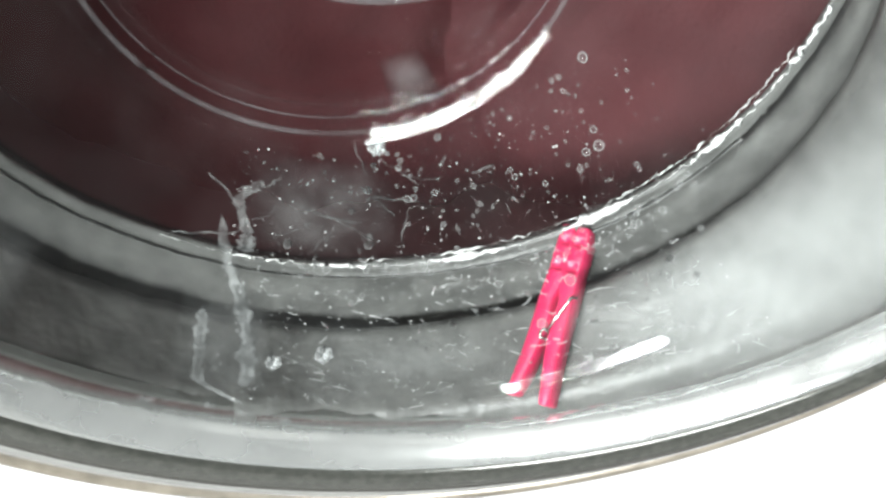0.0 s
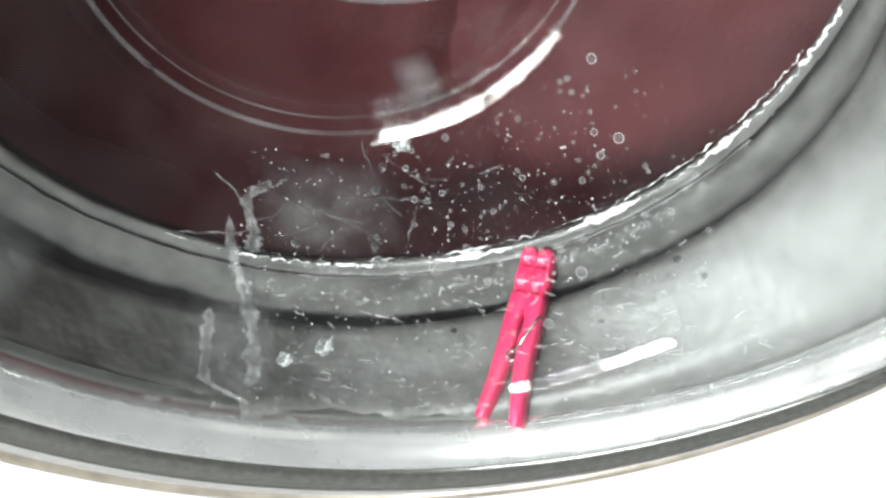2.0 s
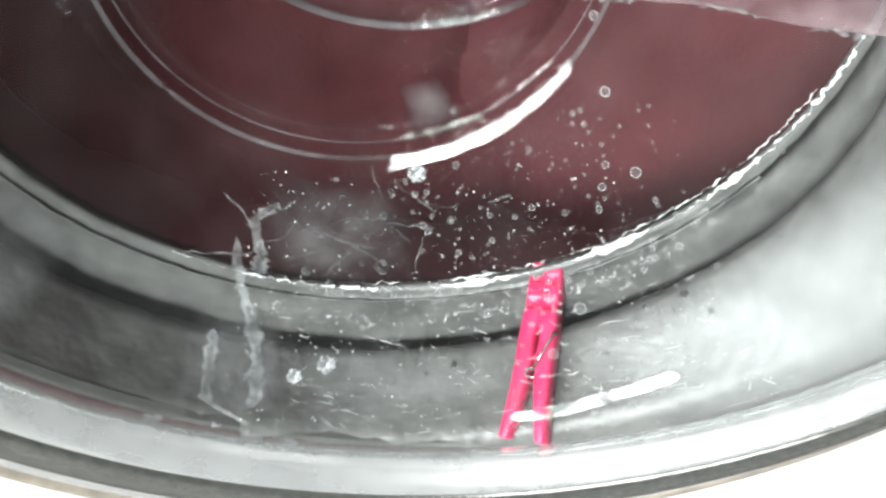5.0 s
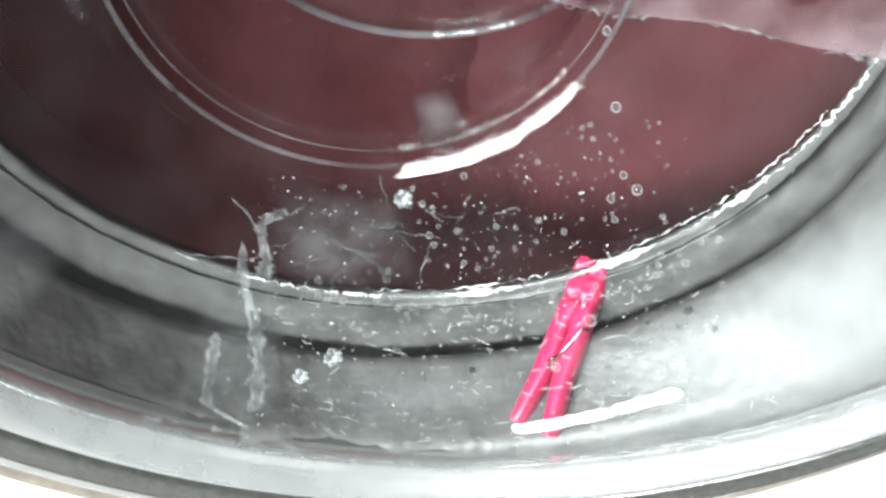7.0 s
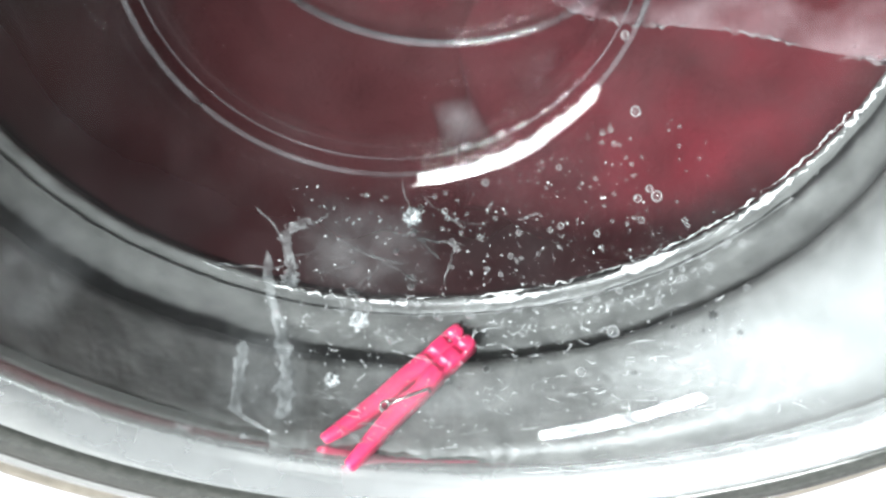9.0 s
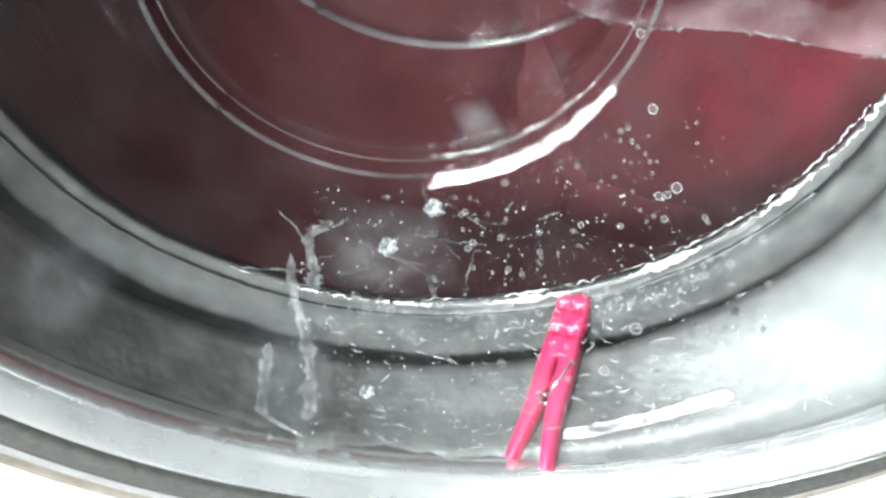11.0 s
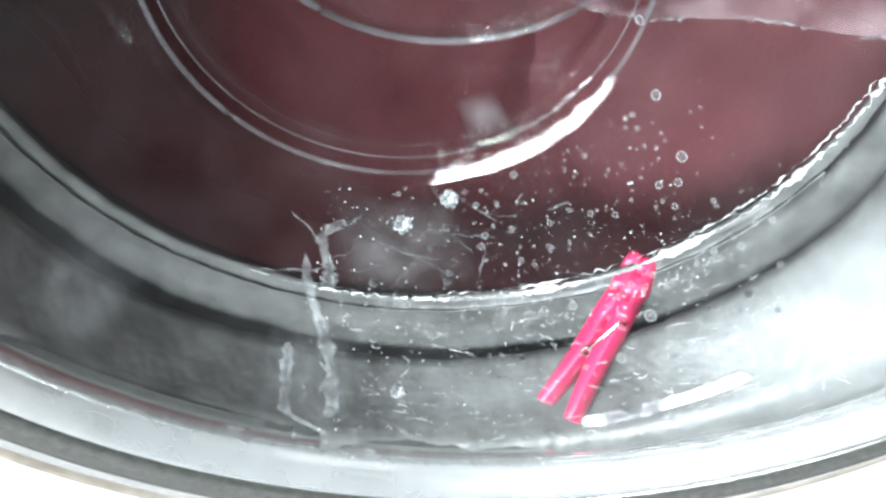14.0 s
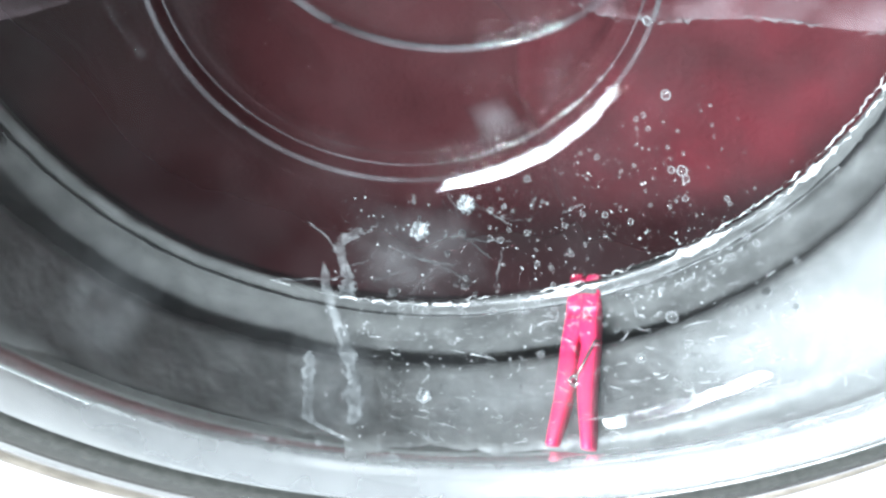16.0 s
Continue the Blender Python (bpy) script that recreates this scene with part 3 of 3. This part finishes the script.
def streak(points, width, seed):
    """A run of foam down the glass, uneven in width."""
    bm = bmesh.new()
    rows_ = []
    n = 40
    for k in range(n + 1):
        f = k / n * (len(points) - 1)
        i = min(int(f), len(points) - 2)
        a = points[i][0] + (points[i + 1][0] - points[i][0]) * (f - i) + 0.35 * noise.noise(Vector((k * 0.35, seed, 0)))
        s = points[i][1] + (points[i + 1][1] - points[i][1]) * (f - i)
        w = width * (0.55 + 0.9 * abs(noise.noise(Vector((k * 0.23, seed, 3)))) + 0.4 * noise.noise(Vector((k * 0.9, seed, 7)))) * min(1, k / 3 + 0.15, (n - k) / 3 + 0.15)
        rows_.append([bm.verts.new(on_glass(a + w * c, s, 0.0004 + h * 0.00018)) for c, h in ((-1, 0), (-0.75, 0.8), (-0.3, 1.2), (0.3, 1.2), (0.75, 0.8), (1, 0), (0.5, -0.3), (-0.5, -0.3))])
    for p, q in zip(rows_, rows_[1:]):
        for i in range(8):
            bm.faces.new((p[i], p[(i + 1) % 8], q[(i + 1) % 8], q[i]))
    bm.faces.new(rows_[0])
    bm.faces.new(rows_[-1])
    bmesh.ops.recalc_face_normals(bm, faces=bm.faces)
    return tagged(part("foam_streak", bm, M_FILM), "pale streak of soap foam running down the glass", "foam", "foam streaks on the glass")


build_suds()
streak([(-113.0, 0.70), (-111.4, 0.58), (-109.0, 0.478), (-107.5, 0.336), (-107.4, 0.187), (-108.0, 0.137)], 1.5, 1.0)
streak([(-114.1, 0.405), (-113.9, 0.275), (-113.7, 0.134), (-110.9, 0.098), (-108.0, 0.061)], 1.2, 2.0)
streak([(-105.6, 0.825), (-110.2, 0.761), (-108.1, 0.661), (-108.6, 0.606)], 1.6, 3.0)
streak([(-101, 0.16), (-99, 0.13), (-98, 0.10)], 0.5, 4.0)


def wet_edge(name, label, path, r, seed, mat, grow=1.0):
    """A crinkled bead of wet foam along a line; grow thickens it towards the end."""
    pts = []
    for k, p in enumerate(path):
        pts.append(p + Vector((noise.noise(Vector((k * 0.41, seed, 0))), noise.noise(Vector((k * 0.41, seed, 5))), noise.noise(Vector((k * 0.41, seed, 9))))) * 0.0017)
    return tagged(part(name, tube(pts, lambda f: r * (1 + (grow - 1) * min(1, f * 2)) * (0.05 + 2.0 * max(0, 0.9 * noise.noise(Vector((f * 11, seed, 2))) + 0.5 * noise.noise(Vector((f * 41, seed, 4))) + 0.4 * noise.noise(Vector((f * 110, seed, 6))) + 0.14)), 6), mat), label, "foam")


def film_patch(a0, a1, s0, s1, seed, label, mat=None):
    """A thin ragged-edged film on the glass: dried soap, or a painted reflection."""
    n, m = 24, 16
    verts, faces, film = [], [], []
    for side in (0, 1):
        for j in range(m + 1):
            for i in range(n + 1):
                u, v = i / n * 2 - 1, j / m * 2 - 1
                wob = 1 + 0.12 * noise.noise(Vector((u * 1.2, v * 1.2, seed)))
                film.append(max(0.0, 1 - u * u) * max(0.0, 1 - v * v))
                verts.append(on_glass((a0 + a1) / 2 + u * wob * (a1 - a0) / 2, (s0 + s1) / 2 + v * wob * (s1 - s0) / 2, 0.0003 + 0.0003 * side))
    w = n + 1
    base = w * (m + 1)
    for j in range(m):
        for i in range(n):
            q = (j * w + i, j * w + i + 1, (j + 1) * w + i + 1, (j + 1) * w + i)
            faces += [q, tuple(base + k for k in reversed(q))]
    me = bpy.data.meshes.new("soap_glare_film")
    me.from_pydata(verts, [], faces)
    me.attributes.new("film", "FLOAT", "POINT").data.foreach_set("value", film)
    me.materials.append(mat or M_HAZE)
    return tagged(new("soap_glare_film", me), label, "soap film")


# Grey reflection on the cone, painted as a thin pale film.
film_patch(-109, -80, 0.62, 0.90, 2.0, "cloudy patch painted for a grey reflection on the glass")
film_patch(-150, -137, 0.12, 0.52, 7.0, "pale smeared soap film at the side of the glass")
# Stands for the reflected brightness on this side of the glass.
film_patch(-64, 2, -0.03, 0.42, 12.0, "pale veil painted for the glare on one side of the glass", M_GLARE)
# Window's dim reflection in the bowl, painted as a pale patch.
film_patch(-73, -60, 1.00, 1.13, 15.0, "pale patch painted for the window's reflection on the bowl's floor")
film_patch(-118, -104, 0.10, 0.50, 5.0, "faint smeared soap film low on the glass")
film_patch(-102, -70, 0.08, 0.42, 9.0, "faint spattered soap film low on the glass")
ridge = [on_glass(-122 + 20 * k / 60, 0.012 + 0.022 * math.sin(math.pi * k / 60) ** 2, 0.0) for k in range(61)]
wet_edge("foam_ridge", "soft ridge of wet foam lying along the rim", ridge, 0.0010, 8.0, M_FILM)
lip_line = [TURN @ (circle(*off(LIP, -0.002, -0.0015), n=720)[i]) for i in range(480, 715)]
wet_edge("wet_edge", "crinkled white bead of foam along the gasket lip", lip_line, 0.00030, 1.0, M_WETFOAM, 5.0)
wet_edge("wet_edge", "thin second thread of foam along the gasket lip", [p + Vector((-0.001, 0.002, 0.0015)) for p in lip_line[60:215]], 0.00022, 6.0, M_WETFOAM, 2.0)
level = [Vector((x, glass_depth(x, water_height(x)) - 0.0005, water_height(x) + 0.0004)) for x in (0.01 + 0.17 * k / 150 for k in range(151))]
water_line = wet_edge("water_line", "pale foam line where the water meets the glass", level, 0.0008, 3.0, M_FILM)

PEG = [
    (0.0, 0.0780, 0.0530, -0.1439, 33.3, -24.1, -34.5),
    (0.2, 0.0699, 0.0550, -0.1485, 25.4, -24.4, -15.6),
    (0.4, 0.0590, 0.0569, -0.1533, 18.0, -21.0, 3.8),
    (0.5, 0.0749, 0.0715, -0.1391, 36.4, -22.1, -40.9),
    (0.6, 0.0857, 0.0697, -0.1308, 42.2, -4.1, -65.1),
    (0.8, 0.0385, 0.0567, -0.1589, 20.5, -13.1, -16.2),
    (1.0, 0.0457, 0.0563, -0.1566, 22.9, -15.0, -23.6),
    (1.2, 0.0497, 0.0541, -0.1561, 23.4, -16.4, -22.6),
    (1.4, 0.0589, 0.0510, -0.1533, 27.8, -17.6, -34.4),
    (1.5, 0.0618, 0.0493, -0.1527, 28.1, -18.8, -32.7),
    (1.6, 0.0594, 0.0480, -0.1547, 25.8, -19.3, -24.1),
    (1.8, 0.0600, 0.0531, -0.1527, 26.2, -19.6, -25.0),
    (2.0, 0.0623, 0.0487, -0.1533, 26.9, -20.0, -26.2),
    (2.2, 0.0618, 0.0544, -0.1525, 22.9, -21.6, -11.8),
    (2.4, 0.0682, 0.0576, -0.1483, 27.1, -23.3, -20.6),
    (2.5, 0.0717, 0.0538, -0.1479, 28.9, -23.9, -23.7),
    (2.6, 0.0729, 0.0565, -0.1458, 32.9, -30.4, -33.9),
    (2.8, 0.0643, 0.0510, -0.1524, 25.3, -22.0, -17.2),
    (3.0, 0.0674, 0.0543, -0.1493, 28.1, -22.2, -25.2),
    (3.2, 0.0578, 0.0558, -0.1537, 21.2, -20.4, -8.1),
    (3.4, 0.0674, 0.0563, -0.1487, 28.4, -22.2, -26.0),
    (3.5, 0.0701, 0.0496, -0.1488, 30.6, -21.3, -34.2),
    (3.6, 0.0693, 0.0498, -0.1504, 27.2, -23.3, -20.9),
    (3.8, 0.0666, 0.0541, -0.1506, 24.1, -23.4, -12.4),
    (4.0, 0.0692, 0.0548, -0.1481, 29.0, -22.6, -27.0),
    (4.2, 0.0691, 0.0499, -0.1502, 27.7, -22.9, -23.2),
    (4.8, 0.0666, 0.0541, -0.1506, 24.1, -23.4, -12.4),
    (5.3, 0.0701, 0.0496, -0.1488, 30.6, -21.3, -34.2),
    (5.8, 0.0715, 0.0577, -0.1470, 26.5, -24.9, -16.8),
    (6.3, 0.0725, 0.0610, -0.1456, 26.0, -25.8, -14.0),
    (6.5, 0.0879, 0.0521, -0.1385, 38.9, -25.2, -42.3),
    (6.7, 0.0848, 0.0495, -0.1420, 35.8, -25.9, -35.5),
    (6.9, 0.0757, 0.0508, -0.1477, 23.3, -27.0, -6.5),
    (7.0, 0.0767, 0.0580, -0.1430, 34.0, -23.5, -35.9),
    (7.1, 0.0819, 0.0547, -0.1424, 31.3, -27.8, -23.3),
    (7.3, 0.0783, 0.0546, -0.1448, 27.4, -27.5, -15.2),
    (7.5, 0.0783, 0.0599, -0.1422, 30.3, -26.9, -23.0),
    (7.7, 0.0659, 0.0567, -0.1505, 21.4, -23.6, -4.6),
    (7.9, 0.0793, 0.0668, -0.1387, 43.3, -47.7, -43.2),
    (8.0, 0.0833, 0.0595, -0.1379, 44.1, -34.6, -55.9),
    (8.1, 0.0704, 0.0629, -0.1447, 30.8, -22.9, -29.7),
    (8.3, 0.0878, 0.0704, -0.1292, 43.0, -4.4, -55.9),
    (8.5, 0.0629, 0.0557, -0.1474, 29.9, -13.3, -84.1),
    (8.7, 0.0038, 0.0486, -0.1621, 8.8, -15.3, -71.1),
    (8.9, -0.0001, 0.0441, -0.1640, 10.0, -9.8, -57.4),
    (9.0, 0.0034, 0.0454, -0.1642, 12.3, -0.8, -46.0),
    (9.1, 0.0131, 0.0416, -0.1646, 14.6, -2.9, -49.8),
    (9.2, 0.0195, 0.0423, -0.1641, 16.6, -4.4, -50.2),
    (9.7, 0.0321, 0.0445, -0.1612, 19.8, -9.0, -42.1),
    (10.2, 0.0465, 0.0471, -0.1579, 23.5, -14.3, -32.9),
    (10.8, 0.0517, 0.0515, -0.1563, 24.0, -17.0, -22.7),
    (11.3, 0.0555, 0.0487, -0.1559, 25.7, -17.6, -27.1),
    (11.5, 0.0517, 0.0515, -0.1563, 24.0, -17.0, -22.7),
    (11.7, 0.0521, 0.0509, -0.1568, 23.1, -17.6, -17.3),
    (11.9, 0.0544, 0.0507, -0.1558, 24.4, -18.0, -21.6),
    (12.0, 0.0515, 0.0500, -0.1573, 22.5, -17.5, -15.4),
    (12.1, 0.0555, 0.0507, -0.1552, 25.2, -18.0, -24.8),
    (12.3, 0.0536, 0.0522, -0.1564, 20.6, -18.8, -6.5),
    (12.5, 0.0568, 0.0529, -0.1551, 21.6, -20.0, -7.5),
    (12.7, 0.0703, 0.0527, -0.1485, 31.1, -21.7, -32.7),
    (12.9, 0.0590, 0.0566, -0.1530, 22.6, -20.7, -10.9),
    (13.0, 0.0609, 0.0556, -0.1526, 23.3, -21.4, -11.4),
    (13.1, 0.0626, 0.0581, -0.1504, 31.6, -30.3, -35.9),
    (13.3, 0.0704, 0.0624, -0.1444, 35.5, -31.8, -42.4),
    (13.5, 0.0682, 0.0594, -0.1478, 27.4, -23.4, -20.7),
    (13.7, 0.0679, 0.0659, -0.1459, 26.1, -24.0, -16.8),
    (13.9, 0.0712, 0.0628, -0.1431, 35.3, -17.9, -49.6),
    (14.0, 0.0651, 0.0606, -0.1467, 32.3, -17.1, -46.0),
    (14.1, 0.0475, 0.0515, -0.1575, 23.6, -15.3, -24.8),
    (14.3, 0.0487, 0.0529, -0.1566, 24.8, -15.0, -30.3),
    (14.5, 0.0480, 0.0513, -0.1578, 22.2, -16.2, -17.3),
    (14.7, 0.0434, 0.0530, -0.1590, 20.6, -15.0, -11.3),
    (14.9, 0.0575, 0.0573, -0.1531, 23.1, -20.0, -14.3),
    (15.0, 0.0590, 0.0555, -0.1529, 24.8, -20.1, -18.8),
    (15.1, 0.0593, 0.0539, -0.1529, 26.3, -19.4, -25.1),
    (15.3, 0.0558, 0.0554, -0.1540, 24.0, -19.0, -18.5),
    (15.5, 0.0594, 0.0483, -0.1544, 27.9, -18.0, -32.4),
    (15.6, 0.0555, 0.0476, -0.1563, 24.4, -18.2, -21.8),
    (15.7, 0.0502, 0.0464, -0.1588, 21.4, -17.2, -11.8),
    (15.8, 0.0530, 0.0492, -0.1569, 23.4, -17.7, -18.8),
    (16.0, 0.0479, 0.0553, -0.1568, 21.6, -16.4, -15.2),
]
# where the red garment shows (1) or has tumbled out of view (0)
RED_SHOWS = [(0.0, 0.1), (0.5, 0.25), (0.9, 0.9), (1.5, 1.0), (1.9, 0.25), (2.5, 0.05), (4.5, 0.0), (7.6, 0.0), (8.0, 0.2), (8.4, 1.0), (8.6, 0.8), (8.8, 0.4), (9.0, 0.95), (9.2, 0.3), (10.2, 0.4),
             (11.0, 0.7), (11.3, 0.95), (11.6, 0.2), (12.0, 0.2), (12.4, 0.95), (12.6, 0.9), (13.0, 0.8), (13.5, 0.1), (15.2, 0.1), (15.5, 0.5), (15.8, 0.3), (16.0, 0.95)]


CLUMP_PATHS = [
    [(0.0, -97.0, 0.30), (3.5, -98.0, 0.34), (7.0, -97.0, 0.40), (9.0, -96.5, 0.55), (10.5, -95.0, 0.72), (11.5, -93.6, 0.81), (16.0, -93.1, 0.833)],
    [(0.0, -80.0, 0.93), (4.0, -74.0, 0.93), (9.0, -84.0, 0.86), (11.5, -83.0, 0.89), (16.0, -81.6, 0.896)],
    [(0.0, -104.0, 0.25), (6.0, -102.0, 0.30), (9.0, -101.0, 0.33), (12.0, -99.0, 0.28), (16.0, -97.6, 0.285)],
]


def motions():
    for ob, path in zip(clumps, CLUMP_PATHS):
        rows = []
        for t, a, s in path:
            up = (on_glass(a, s, 0.01) - on_glass(a, s, 0.0)).normalized()
            rows.append((t, Matrix.Translation(on_glass(a, s, 0.0004)) @ up.to_track_quat("Z", "Y").to_matrix().to_4x4()))
        walk(ob, rows)
    rnd = random.Random(21)
    for k, (ob, a, s, r) in enumerate(bubbles):
        if k % 3:
            continue
        rows, da, ds = [], 0.0, 0.0
        t = 0.0
        while t <= 16.0:
            rows.append((t, Matrix.Translation(on_glass(a + da, min(0.97, s + ds), 0.0008))))
            da, ds = da * 0.6 + rnd.gauss(0, 1.6), ds * 0.6 + rnd.gauss(0, 0.014)
            t += 2.0
        walk(ob, rows)
    for ob in (water, water_line):  # the level sinks slowly
        walk(ob, [(t, pose(0, 0, z)) for t, z in ((0.0, 0.0), (7.0, 0.0), (9.2, -0.0025), (12.5, -0.006), (16.0, -0.008))])
    walk(peg, [(t, TURN @ pose(x, y, z, a, b, c)) for t, x, y, z, a, b, c in PEG])
    walk(red, [(t, LEAN @ pose(0, 0, 0, 0, -55 * (1 - s), 0) @ pose(0.12, 0.152 + 0.02 * (1 - s), -0.13, -8, 8 * math.sin(t * 3), -14)) for t, s in RED_SHOWS])


motions()
